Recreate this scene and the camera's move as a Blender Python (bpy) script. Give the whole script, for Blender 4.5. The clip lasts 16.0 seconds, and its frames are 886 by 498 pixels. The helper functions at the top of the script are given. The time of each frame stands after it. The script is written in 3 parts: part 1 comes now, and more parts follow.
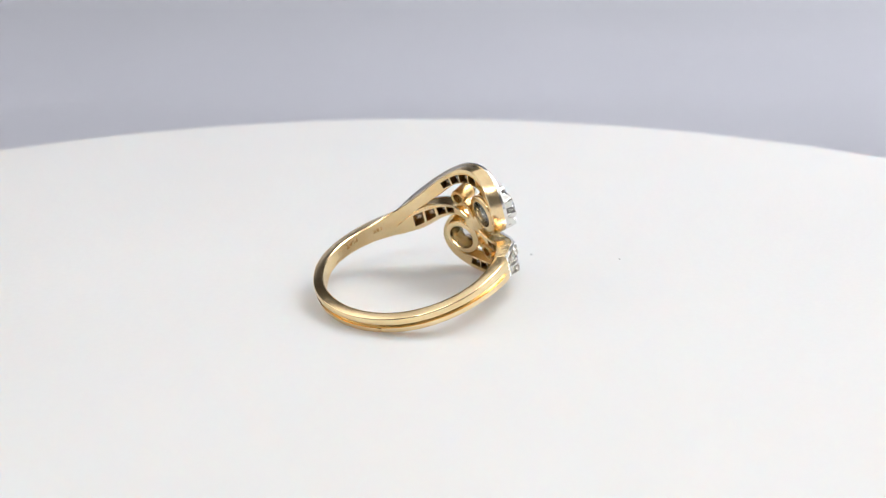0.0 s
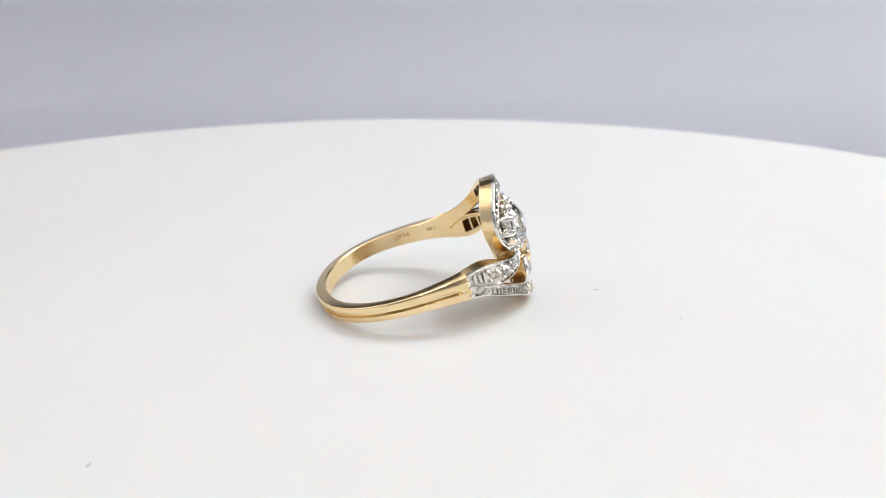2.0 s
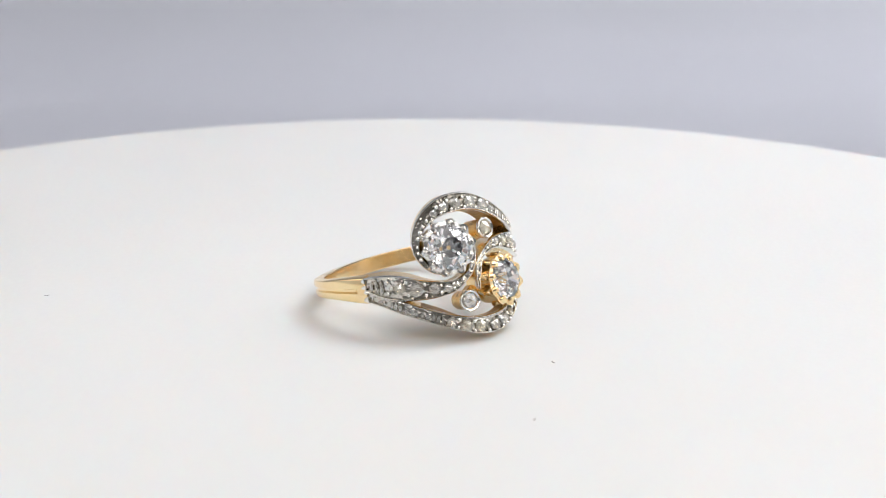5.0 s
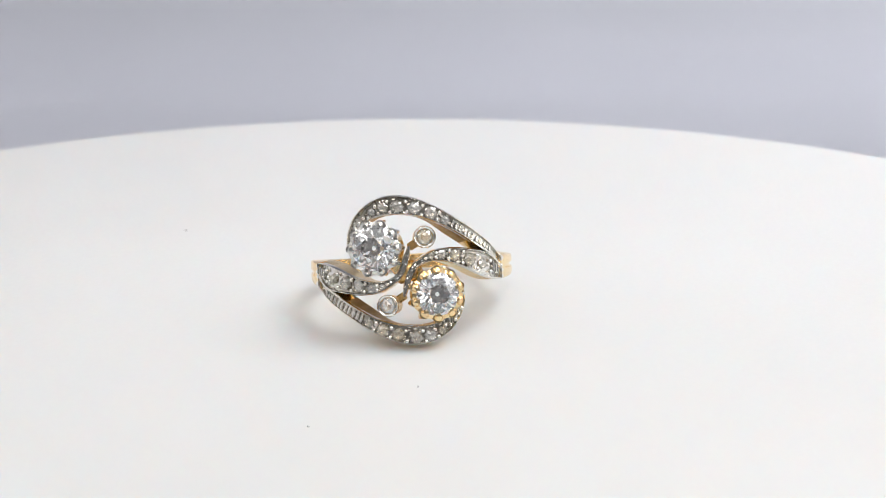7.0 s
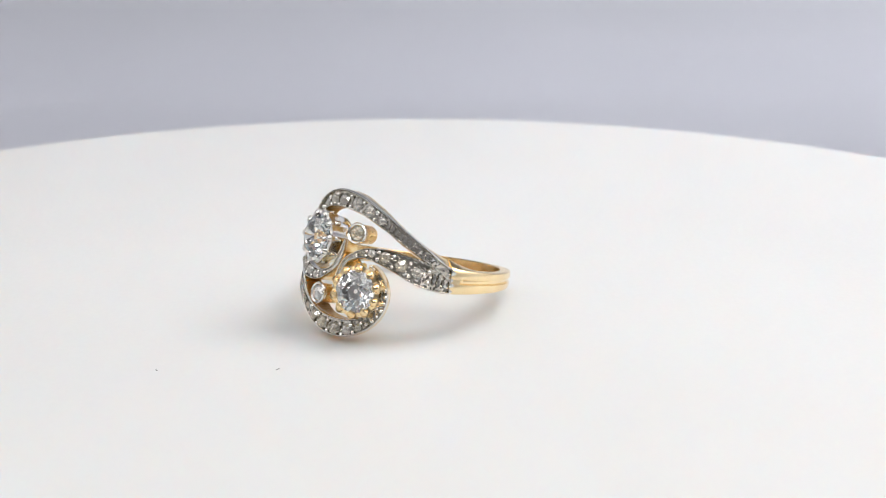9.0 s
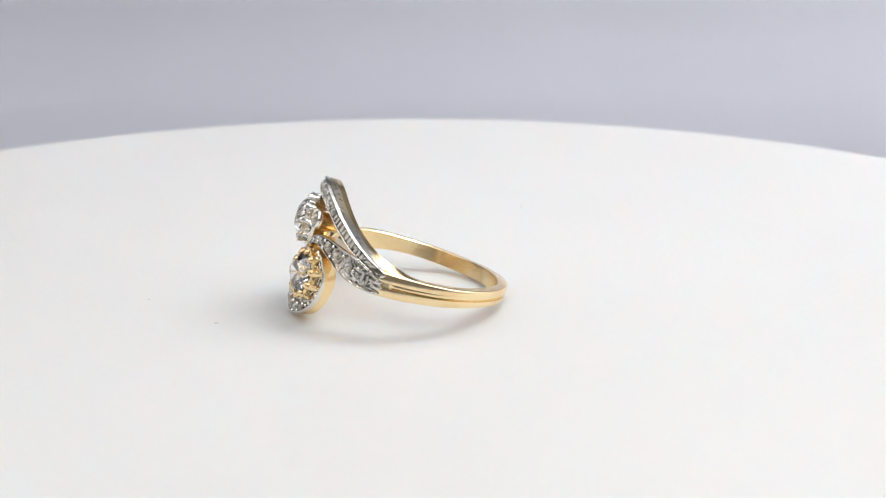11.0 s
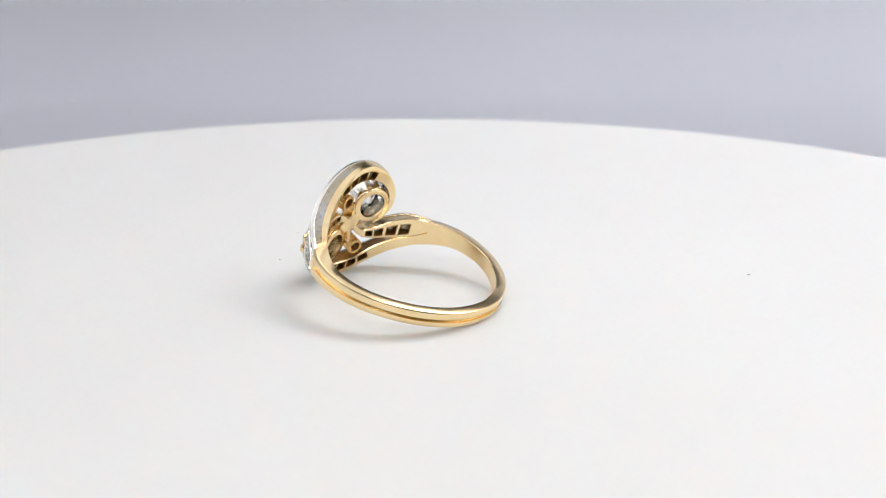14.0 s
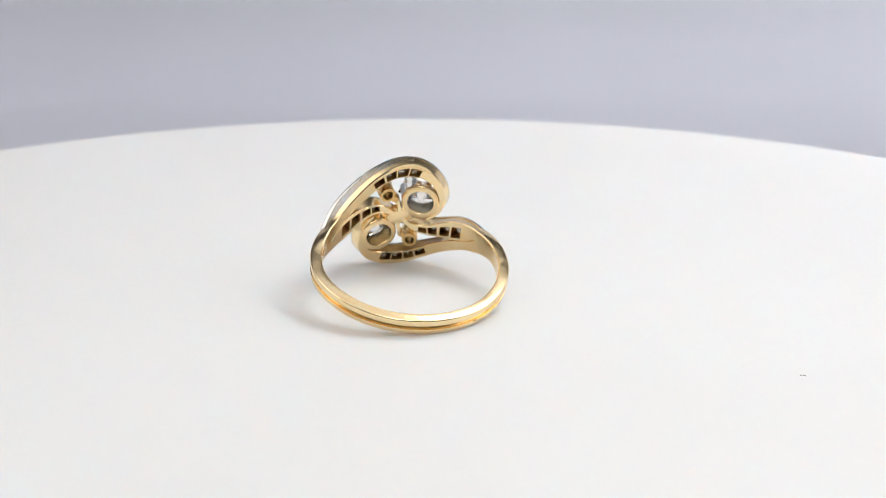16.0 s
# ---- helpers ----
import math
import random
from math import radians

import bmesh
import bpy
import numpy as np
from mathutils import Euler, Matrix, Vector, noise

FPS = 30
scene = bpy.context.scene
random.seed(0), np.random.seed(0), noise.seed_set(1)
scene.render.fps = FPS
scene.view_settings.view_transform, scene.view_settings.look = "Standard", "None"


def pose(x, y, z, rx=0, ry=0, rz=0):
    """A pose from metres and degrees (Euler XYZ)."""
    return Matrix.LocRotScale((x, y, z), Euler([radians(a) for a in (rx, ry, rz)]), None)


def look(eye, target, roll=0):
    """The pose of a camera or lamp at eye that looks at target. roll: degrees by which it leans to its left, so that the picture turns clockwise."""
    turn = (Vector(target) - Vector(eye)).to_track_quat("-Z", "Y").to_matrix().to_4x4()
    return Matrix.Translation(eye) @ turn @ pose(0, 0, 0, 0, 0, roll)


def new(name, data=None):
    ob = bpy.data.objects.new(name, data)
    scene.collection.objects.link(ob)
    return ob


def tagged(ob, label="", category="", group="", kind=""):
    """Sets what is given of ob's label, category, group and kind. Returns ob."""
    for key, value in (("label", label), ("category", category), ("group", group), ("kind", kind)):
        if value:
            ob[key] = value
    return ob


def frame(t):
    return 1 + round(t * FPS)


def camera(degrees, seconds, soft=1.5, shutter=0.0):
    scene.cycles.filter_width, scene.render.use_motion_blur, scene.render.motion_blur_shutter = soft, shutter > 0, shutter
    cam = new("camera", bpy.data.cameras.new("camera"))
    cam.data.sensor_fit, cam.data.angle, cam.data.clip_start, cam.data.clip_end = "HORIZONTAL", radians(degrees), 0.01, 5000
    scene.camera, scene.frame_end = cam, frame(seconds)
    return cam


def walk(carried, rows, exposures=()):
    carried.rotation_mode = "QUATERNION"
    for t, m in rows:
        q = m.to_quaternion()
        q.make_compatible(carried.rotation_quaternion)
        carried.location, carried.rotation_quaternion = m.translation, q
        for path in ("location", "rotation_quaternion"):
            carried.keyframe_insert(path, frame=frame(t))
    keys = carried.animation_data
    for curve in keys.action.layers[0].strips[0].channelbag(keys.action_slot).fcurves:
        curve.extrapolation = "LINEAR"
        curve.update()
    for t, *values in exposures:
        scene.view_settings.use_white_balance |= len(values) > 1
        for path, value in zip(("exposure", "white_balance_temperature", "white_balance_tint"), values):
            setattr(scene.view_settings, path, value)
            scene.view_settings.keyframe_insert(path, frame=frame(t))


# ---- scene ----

MM = 0.001
FOV = 53.63
cam = camera(FOV, 16.0, soft=0.25)
YAW, PITCH, ROLL = radians(2.207), radians(18.487), 0.146
EYE = Vector((0.0, -0.08621, 0.03464))
AIM = Vector((math.sin(YAW) * math.cos(PITCH), math.cos(YAW) * math.cos(PITCH), -math.sin(PITCH)))
CAM_POSE = look(EYE, EYE + AIM * 0.1, ROLL)
cam.data.dof.use_dof = True
cam.data.dof.focus_distance = 0.085
cam.data.dof.aperture_fstop = 40.0
walk(cam, [(0.0, CAM_POSE), (16.0, CAM_POSE)])


def table_turn(t):
    """Angle of the turntable in radians at t seconds."""
    return -0.328905 * t - 0.01687 * math.sin(2 * math.pi * t / 16.0)


# ---- light: unseen soft lamps added around the ring ----
world = bpy.data.worlds.new("ambient_fill")
scene.world = world
world.use_nodes = True
bg = world.node_tree.nodes["Background"]
bg.inputs[0].default_value = (0.9, 0.93, 1.0, 1)
bg.inputs[1].default_value = 0.30


def area_lamp(name, eye, target, sx, sy, power, colour):
    d = bpy.data.lights.new(name, "AREA")
    d.shape, d.size, d.size_y, d.energy, d.color = "RECTANGLE", sx, sy, power, colour
    ob = new(name, d)
    ob.matrix_world = look(eye, target)
    return ob


# Unseen key from the right and back, split into panels for more glints.
for dx, dy in ((-0.5, -0.35), (0.5, -0.35), (0.0, 0.0), (-0.5, 0.35), (0.5, 0.35)):
    area_lamp("key_panel", (0.42 + dx * 1.1, 0.33 + dy * 0.75, 1.12 - 0.15 * dx), (0.0, 0.05, 0), 0.42, 0.42, 0.14, (1.0, 0.985, 0.965))
# Unseen fill lamps added to soften shadows and brighten the metal.
area_lamp("overhead_fill", (0.05, 0.0, 1.24), (0.05, 0.001, 0.0), 2.2, 2.2, 5.4, (1.0, 0.985, 0.965))
area_lamp("side_fill", (0.95, -0.25, 0.60), (0, 0.05, 0.0), 0.6, 0.6, 1.6, (1.0, 0.98, 0.95))
area_lamp("left_fill", (-0.85, 0.05, 0.85), (0, 0.05, 0.0), 0.9, 0.9, 2.7, (1.0, 0.96, 0.92))
area_lamp("front_fill", (-0.10, -0.85, 1.05), (0, 0.0, 0.0), 0.7, 0.35, 2.1, (1.0, 0.99, 0.97))
# Small unseen front lamps added for sparkle on stones and claws.
for x, z in ((0.20, 0.85), (-0.16, 0.70), (0.02, 1.0)):
    area_lamp("front_glint", (x, -0.70, z), (0, 0.0, 0.0), 0.13, 0.12, 0.75, (1.0, 0.98, 0.96))
# Unseen lamp added to brighten the backdrop; it also lights the ring.
area_lamp("backdrop_fill", (0.72, 0.20, 1.08), (0.68, 0.72, 0.15), 0.9, 0.65, 16.6, (0.98, 0.99, 1.0))
scene.view_settings.exposure = -0.11


# ---- materials ----
def material(name):
    m = bpy.data.materials.new(name)
    m.use_nodes = True
    nt = m.node_tree
    b = nt.nodes["Principled BSDF"]
    return m, nt, b


def noise_node(nt, scale, detail=4.0, rough=0.55, coord="Object", stretch=None):
    tc = nt.nodes.new("ShaderNodeTexCoord")
    n = nt.nodes.new("ShaderNodeTexNoise")
    n.inputs["Scale"].default_value = scale
    n.inputs["Detail"].default_value = detail
    n.inputs["Roughness"].default_value = rough
    if stretch:
        mp = nt.nodes.new("ShaderNodeMapping")
        mp.inputs["Scale"].default_value = stretch
        nt.links.new(tc.outputs[coord], mp.inputs[0])
        nt.links.new(mp.outputs[0], n.inputs["Vector"])
    else:
        nt.links.new(tc.outputs[coord], n.inputs["Vector"])
    return n.outputs["Fac"]


def ramp(nt, fac, stops):
    r = nt.nodes.new("ShaderNodeValToRGB")
    el = r.color_ramp.elements
    while len(el) < len(stops):
        el.new(0.5)
    for e, (p, c) in zip(el, stops):
        e.position = p
        e.color = (*c, 1) if len(c) == 3 else c
    nt.links.new(fac, r.inputs[0])
    return r.outputs[0]


def spread(nt, fac, lo, hi):
    r = nt.nodes.new("ShaderNodeMapRange")
    r.inputs["From Min"].default_value, r.inputs["From Max"].default_value = 0.3, 0.7
    r.inputs["To Min"].default_value, r.inputs["To Max"].default_value = lo, hi
    nt.links.new(fac, r.inputs["Value"])
    return r.outputs[0]


def bump(nt, b, fac, strength, dist):
    n = nt.nodes.new("ShaderNodeBump")
    n.inputs["Strength"].default_value = strength
    n.inputs["Distance"].default_value = dist
    nt.links.new(fac, n.inputs["Height"])
    nt.links.new(n.outputs[0], b.inputs["Normal"])


def metal(name, light, dark, r0, r1, bump_d, grain=2600, detail=5.0):
    m, nt, b = material(name)
    b.inputs["Metallic"].default_value = 1.0
    big = noise_node(nt, 350, 3)
    fine = noise_node(nt, grain, detail, 0.65)
    nt.links.new(ramp(nt, big, ((0.35, dark), (0.65, light))), b.inputs["Base Color"])
    nt.links.new(spread(nt, fine, r0, r1), b.inputs["Roughness"])
    bump(nt, b, fine, 0.25, bump_d)
    wave = nt.nodes.new("ShaderNodeBump")
    wave.inputs["Strength"].default_value = 0.35
    wave.inputs["Distance"].default_value = 0.00007
    nt.links.new(noise_node(nt, 420, 2), wave.inputs["Height"])
    last = [n for n in nt.nodes if n.bl_idname == "ShaderNodeBump" and n != wave][0]
    nt.links.new(wave.outputs[0], last.inputs["Normal"])
    return m


GOLD = metal("yellow_gold", (0.975, 0.775, 0.47), (0.92, 0.70, 0.385), 0.15, 0.26, 0.000025)
GOLD_RAW = metal("gallery_gold", (0.86, 0.59, 0.26), (0.60, 0.37, 0.14), 0.2, 0.4, 0.00005)
# Rough gold darkened for shade in windows and inner walls; stamps use it too.
GOLD_DARK = metal("rough_shaded_gold", (0.62, 0.39, 0.15), (0.32, 0.18, 0.06), 0.25, 0.5, 0.00010)
PLAT = metal("platinum", (0.93, 0.918, 0.885), (0.77, 0.752, 0.705), 0.07, 0.2, 0.00008)
# Worn, gold-mottled platinum, its colour lowered to stand in for dim reflections.
PLAT_SIDE = metal("worn_dimmed_platinum", (0.40, 0.405, 0.42), (0.45, 0.36, 0.22), 0.22, 0.40, 0.00004)
PATINA = metal("engraved_platinum", (0.86, 0.825, 0.76), (0.42, 0.395, 0.34), 0.08, 0.24, 0.00022, 1900, 1.0)
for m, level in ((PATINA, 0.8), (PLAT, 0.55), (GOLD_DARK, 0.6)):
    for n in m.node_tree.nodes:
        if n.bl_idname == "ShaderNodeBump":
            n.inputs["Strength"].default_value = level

DIAMOND, nt, b = material("diamond")
b.inputs["Base Color"].default_value = (1, 1, 1, 1)
b.inputs["Roughness"].default_value = 0.0
b.inputs["IOR"].default_value = 2.42
b.inputs["Transmission Weight"].default_value = 1.0
ROSE, nt, b = material("rose_diamond")
b.inputs["Base Color"].default_value = (0.93, 0.89, 0.79, 1)
b.inputs["Roughness"].default_value = 0.01
b.inputs["IOR"].default_value = 2.42
b.inputs["Transmission Weight"].default_value = 0.74
info = nt.nodes.new("ShaderNodeObjectInfo")
nt.links.new(ramp(nt, info.outputs["Random"], ((0.1, (0.97, 0.96, 0.93)), (0.5, (0.95, 0.90, 0.80)), (0.9, (0.90, 0.82, 0.64)))), b.inputs["Base Color"])

WHITE, nt, b = material("white_turntable")
big = noise_node(nt, 14, 3)
nt.links.new(ramp(nt, big, ((0.3, (0.63, 0.631, 0.625)), (0.7, (0.655, 0.657, 0.652)))), b.inputs["Base Color"])
fine = noise_node(nt, 1500, 4)
nt.links.new(spread(nt, fine, 0.42, 0.55), b.inputs["Roughness"])
bump(nt, b, fine, 0.1, 0.00002)
b.inputs["Subsurface Weight"].default_value = 1.0
b.inputs["Subsurface Radius"].default_value = (1.0, 0.74, 0.6)
b.inputs["Subsurface Scale"].default_value = 0.005

PAPER, nt, b = material("lavender_paper")
big = noise_node(nt, 2.0, 1)
nt.links.new(ramp(nt, big, ((0.3, (0.625, 0.632, 0.692)), (0.7, (0.665, 0.672, 0.735)))), b.inputs["Base Color"])
b.inputs["Roughness"].default_value = 0.8

# White for the unseen walls and ceiling that bounce light onto the ring.
CLOTH, nt, b = material("bounce_white")
big = noise_node(nt, 5.0, 3)
nt.links.new(ramp(nt, big, ((0.3, (0.70, 0.70, 0.70)), (0.7, (0.76, 0.76, 0.76)))), b.inputs["Base Color"])
b.inputs["Roughness"].default_value = 0.9

# Grey for the unseen wall that gives metal and stones dark reflections.
DARK_CLOTH, nt, b = material("dark_surround")
big = noise_node(nt, 4.0, 3)
nt.links.new(ramp(nt, big, ((0.3, (0.20, 0.195, 0.19)), (0.7, (0.26, 0.255, 0.25)))), b.inputs["Base Color"])
b.inputs["Roughness"].default_value = 0.95

DUST, nt, b = material("dust")
b.inputs["Base Color"].default_value = (0.12, 0.115, 0.11, 1)
b.inputs["Roughness"].default_value = 0.9


# ---- building helpers ----
def part(name, bm, mat, parent, label="", smooth=0.0, m=None):
    """Links a bmesh as one mesh object under a thing or a part. smooth: the angle in degrees under which edges are smoothed."""
    bmesh.ops.recalc_face_normals(bm, faces=bm.faces)
    me = bpy.data.meshes.new(name)
    if smooth:
        for f in bm.faces:
            f.smooth = True
        for e in bm.edges:
            if len(e.link_faces) == 2 and e.calc_face_angle(0) > radians(smooth):
                e.smooth = False
    bm.to_mesh(me)
    bm.free()
    for mt in mat if isinstance(mat, tuple) else (mat,):
        me.materials.append(mt)
    ob = new(name, me)
    if parent:
        ob.parent = parent
    if m:
        ob.matrix_basis = m
    if label:
        tagged(ob, label)
    return ob


def sibling(name, mesh_of, parent, m, label=""):
    """One more piece on the mesh of an alike piece."""
    ob = new(name, mesh_of.data)
    ob.parent = parent
    ob.matrix_basis = m
    if label:
        tagged(ob, label)
    return ob


def slab_box(sx, sy, sz, at=(0, 0, 0), bevel=0.0):
    bm = bmesh.new()
    bmesh.ops.create_cube(bm, size=1, matrix=Matrix.Translation(at) @ Matrix.Diagonal((sx, sy, sz, 1)))
    if bevel:
        bmesh.ops.bevel(bm, geom=bm.edges[:], offset=bevel, segments=2, affect="EDGES")
    return bm


def lathe(profile, n, ripple=None):
    """A solid of revolution about z from a closed profile of (radius, height)."""
    bm = bmesh.new()
    rings = []
    for k in range(n):
        a = 2 * math.pi * k / n
        row = []
        for j, (r, z) in enumerate(profile):
            rr, zz = ripple(r, z, a, j) if ripple else (r, z)
            row.append(bm.verts.new((rr * math.cos(a), rr * math.sin(a), zz)))
        rings.append(row)
    for k in range(n):
        p, q = rings[k], rings[(k + 1) % n]
        for j in range(len(profile)):
            i = (j + 1) % len(profile)
            bm.faces.new((p[j], q[j], q[i], p[i]))
    return bm


def disc_solid(profile, n):
    """A solid of revolution whose profile begins and ends on the axis."""
    bm = bmesh.new()
    lo, hi = bm.verts.new((0, 0, profile[0][1])), bm.verts.new((0, 0, profile[-1][1]))
    rings = [[bm.verts.new((r * math.cos(2 * math.pi * k / n), r * math.sin(2 * math.pi * k / n), z)) for k in range(n)]
             for r, z in profile[1:-1]]
    for k in range(n):
        i = (k + 1) % n
        bm.faces.new((lo, rings[0][i], rings[0][k]))
        bm.faces.new((hi, rings[-1][k], rings[-1][i]))
        for p, q in zip(rings, rings[1:]):
            bm.faces.new((p[k], p[i], q[i], q[k]))
    return bm


# ---- the surround: desk, backdrop and unseen walls added to shape light ----
DESK_Z = -0.045
floor = part("floor", slab_box(2.4, 2.4, 0.02, (0, 0, DESK_Z - 0.01)), PAPER, None)
tagged(floor, "lavender grey paper lying over the desk", "floor", kind="structure")
bm = bmesh.new()
prof = [(0.20, DESK_Z + 0.006)]
for k in range(49):
    a = radians(90 * k / 48)
    prof.append((0.24 + 0.45 * math.sin(a), DESK_Z + 0.006 + 0.45 * (1 - math.cos(a))))
prof.append((0.69, 1.0))
rows = []
for y, z in prof:
    rows.append([bm.verts.new((x, y, z)) for x in np.linspace(-1.1, 1.1, 25)])
for p, q in zip(rows, rows[1:]):
    for k in range(24):
        bm.faces.new((p[k], p[k + 1], q[k + 1], q[k]))
bmesh.ops.solidify(bm, geom=bm.faces[:], thickness=0.002)
backdrop = part("backdrop", bm, PAPER, None, smooth=40)
tagged(backdrop, "plain lavender grey paper backdrop curving up", "backdrop", kind="structure")
for nm, sx, sy, at in (("wall_north", 2.4, 0.02, (0, 1.21, 0.62)), ("wall_south", 2.4, 0.02, (0, -1.21, 0.62)),
                       ("wall_east", 0.02, 2.36, (1.19, 0, 0.62)), ("wall_west", 0.02, 2.36, (-1.19, 0, 0.62))):
    open_side = nm == "wall_south"
    w = part(nm, slab_box(sx, sy, 1.32, at), DARK_CLOTH if open_side else CLOTH, None)
    tagged(w, "unseen grey wall added for the dark camera side" if open_side else "unseen white wall added to bounce light", "wall", kind="structure")
ceiling = part("ceiling", slab_box(2.5, 2.5, 0.02, (0, 0, 1.30)), CLOTH, None)
tagged(ceiling, "unseen white ceiling added to bounce light", "ceiling", kind="structure")

# ---- the turntable ----
TOP_Z = 0.30 * MM
R_DISC = 0.1092
table = tagged(new("turntable"), "round matt white turntable with a rounded rim", "turntable")
part("platter", disc_solid([(0, -0.012), (R_DISC - 0.002, -0.012), (R_DISC, -0.0105), (R_DISC, -0.0016), (R_DISC - 0.0004, -0.0006),
                            (R_DISC - 0.0016, 0.0), (0, 0.0)], 192), WHITE, table, smooth=50)
part("base", disc_solid([(0, DESK_Z - TOP_Z), (0.07, DESK_Z - TOP_Z), (0.075, DESK_Z + 0.004), (0.075, -0.0125), (0, -0.0125)], 96), WHITE, table, smooth=50)

# ---- the ring: built in millimetres about the finger's axis ----
# u runs across the head, v along the finger, w out through the head.
RING_AT = Vector((0.35, 0.43, 3.69)) * MM
RING_U = Vector((-0.64532, 0.76269, 0.04313))
RING_V = Vector((-0.22579, -0.24437, 0.94303))
RING_W = Vector((0.72978, 0.59882, 0.32990))
RING_POSE = Matrix.Translation(RING_AT) @ Matrix((RING_U, RING_V, RING_W)).transposed().to_4x4()
ring = tagged(new("ring"), "yellow gold and platinum crossover ring with two large diamonds", "ring")
RC = 10.6


def on_head(a, v, r):
    """Chart to ring space: a is the arc at radius RC, v along the finger, r the distance from the finger's axis."""
    th = a / RC
    return Vector((r * math.sin(th), v, r * math.cos(th))) * MM


def head_pose(a, v, r, turn=0.0, size=1.0, lean=0.0):
    th = a / RC
    z = Vector((math.sin(th), 0, math.cos(th)))
    y = Vector((0, 1, 0))
    x = y.cross(z)
    m = Matrix((x, y, z)).transposed().to_4x4()
    m = Matrix.Translation(on_head(a, v, r)) @ m @ Matrix.Rotation(lean, 4, "X") @ Matrix.Rotation(turn, 4, "Z")
    return m @ Matrix.Diagonal((size, size, size, 1))


def spline(pts, n):
    """Even samples along a smooth curve through the points."""
    p = [Vector(q) for q in pts]
    p = [2 * p[0] - p[1]] + p + [2 * p[-1] - p[-2]]
    out = []
    segs = len(p) - 3
    for k in range(n + 1):
        s = min(k / n * segs, segs - 1e-6)
        i = int(s)
        f = s - i
        a, b2, c, d = p[i:i + 4]
        out.append(0.5 * ((2 * b2) + (c - a) * f + (2 * a - 5 * b2 + 4 * c - d) * f * f + (3 * b2 - a - 3 * c + d) * f ** 3))
    return out


LOOP_OUT = [(11.3, 1.28), (10.2, 1.72), (9.0, 2.36), (7.8, 3.05), (6.6, 3.75), (5.3, 4.5), (3.9, 5.3), (2.5, 6.0), (1.0, 6.6), (-0.7, 6.87),
            (-2.3, 6.68), (-3.8, 5.95), (-4.9, 4.9), (-5.5, 3.7), (-5.65, 2.4), (-5.2, 1.1), (-4.3, 0.1), (-3.5, -0.3)]
LOOP_IN = [(11.3, 0.05), (10.0, 0.75), (8.7, 1.38), (7.35, 2.0), (6.1, 2.68), (4.8, 3.38), (3.4, 4.08), (2.1, 4.62), (0.9, 4.96), (-0.4, 5.12),
           (-1.7, 5.1), (-2.9, 4.85), (-3.85, 4.35), (-4.6, 3.5), (-4.95, 2.4), (-4.75, 1.4), (-4.15, 0.5), (-3.45, -0.1)]
BRANCH_UP = [(11.3, 0.05), (10.2, 0.72), (9.2, 1.2), (8.0, 1.6), (6.9, 1.8), (5.8, 1.95), (4.8, 2.05), (3.8, 2.05), (2.8, 1.95), (2.0, 1.65),
             (1.25, 1.22), (0.65, 0.78), (0.2, 0.2), (-0.15, -0.6), (-0.35, -1.45), (-0.42, -2.3)]
BRANCH_LO = [(11.3, -1.1), (10.2, -1.08), (9.2, -1.0), (8.1, -0.8), (6.9, -0.42), (5.7, 0.1), (4.6, 0.5), (3.6, 0.78), (2.75, 0.88), (2.1, 0.8),
             (1.5, 0.6), (1.0, 0.25), (0.65, -0.3), (0.4, -0.95), (0.12, -1.6), (-0.18, -2.35)]


def r_front(a):
    k = min(max((11.3 - abs(a)) / 4.0, 0), 1)
    return 10.36 + 0.44 * k * k * (3 - 2 * k)


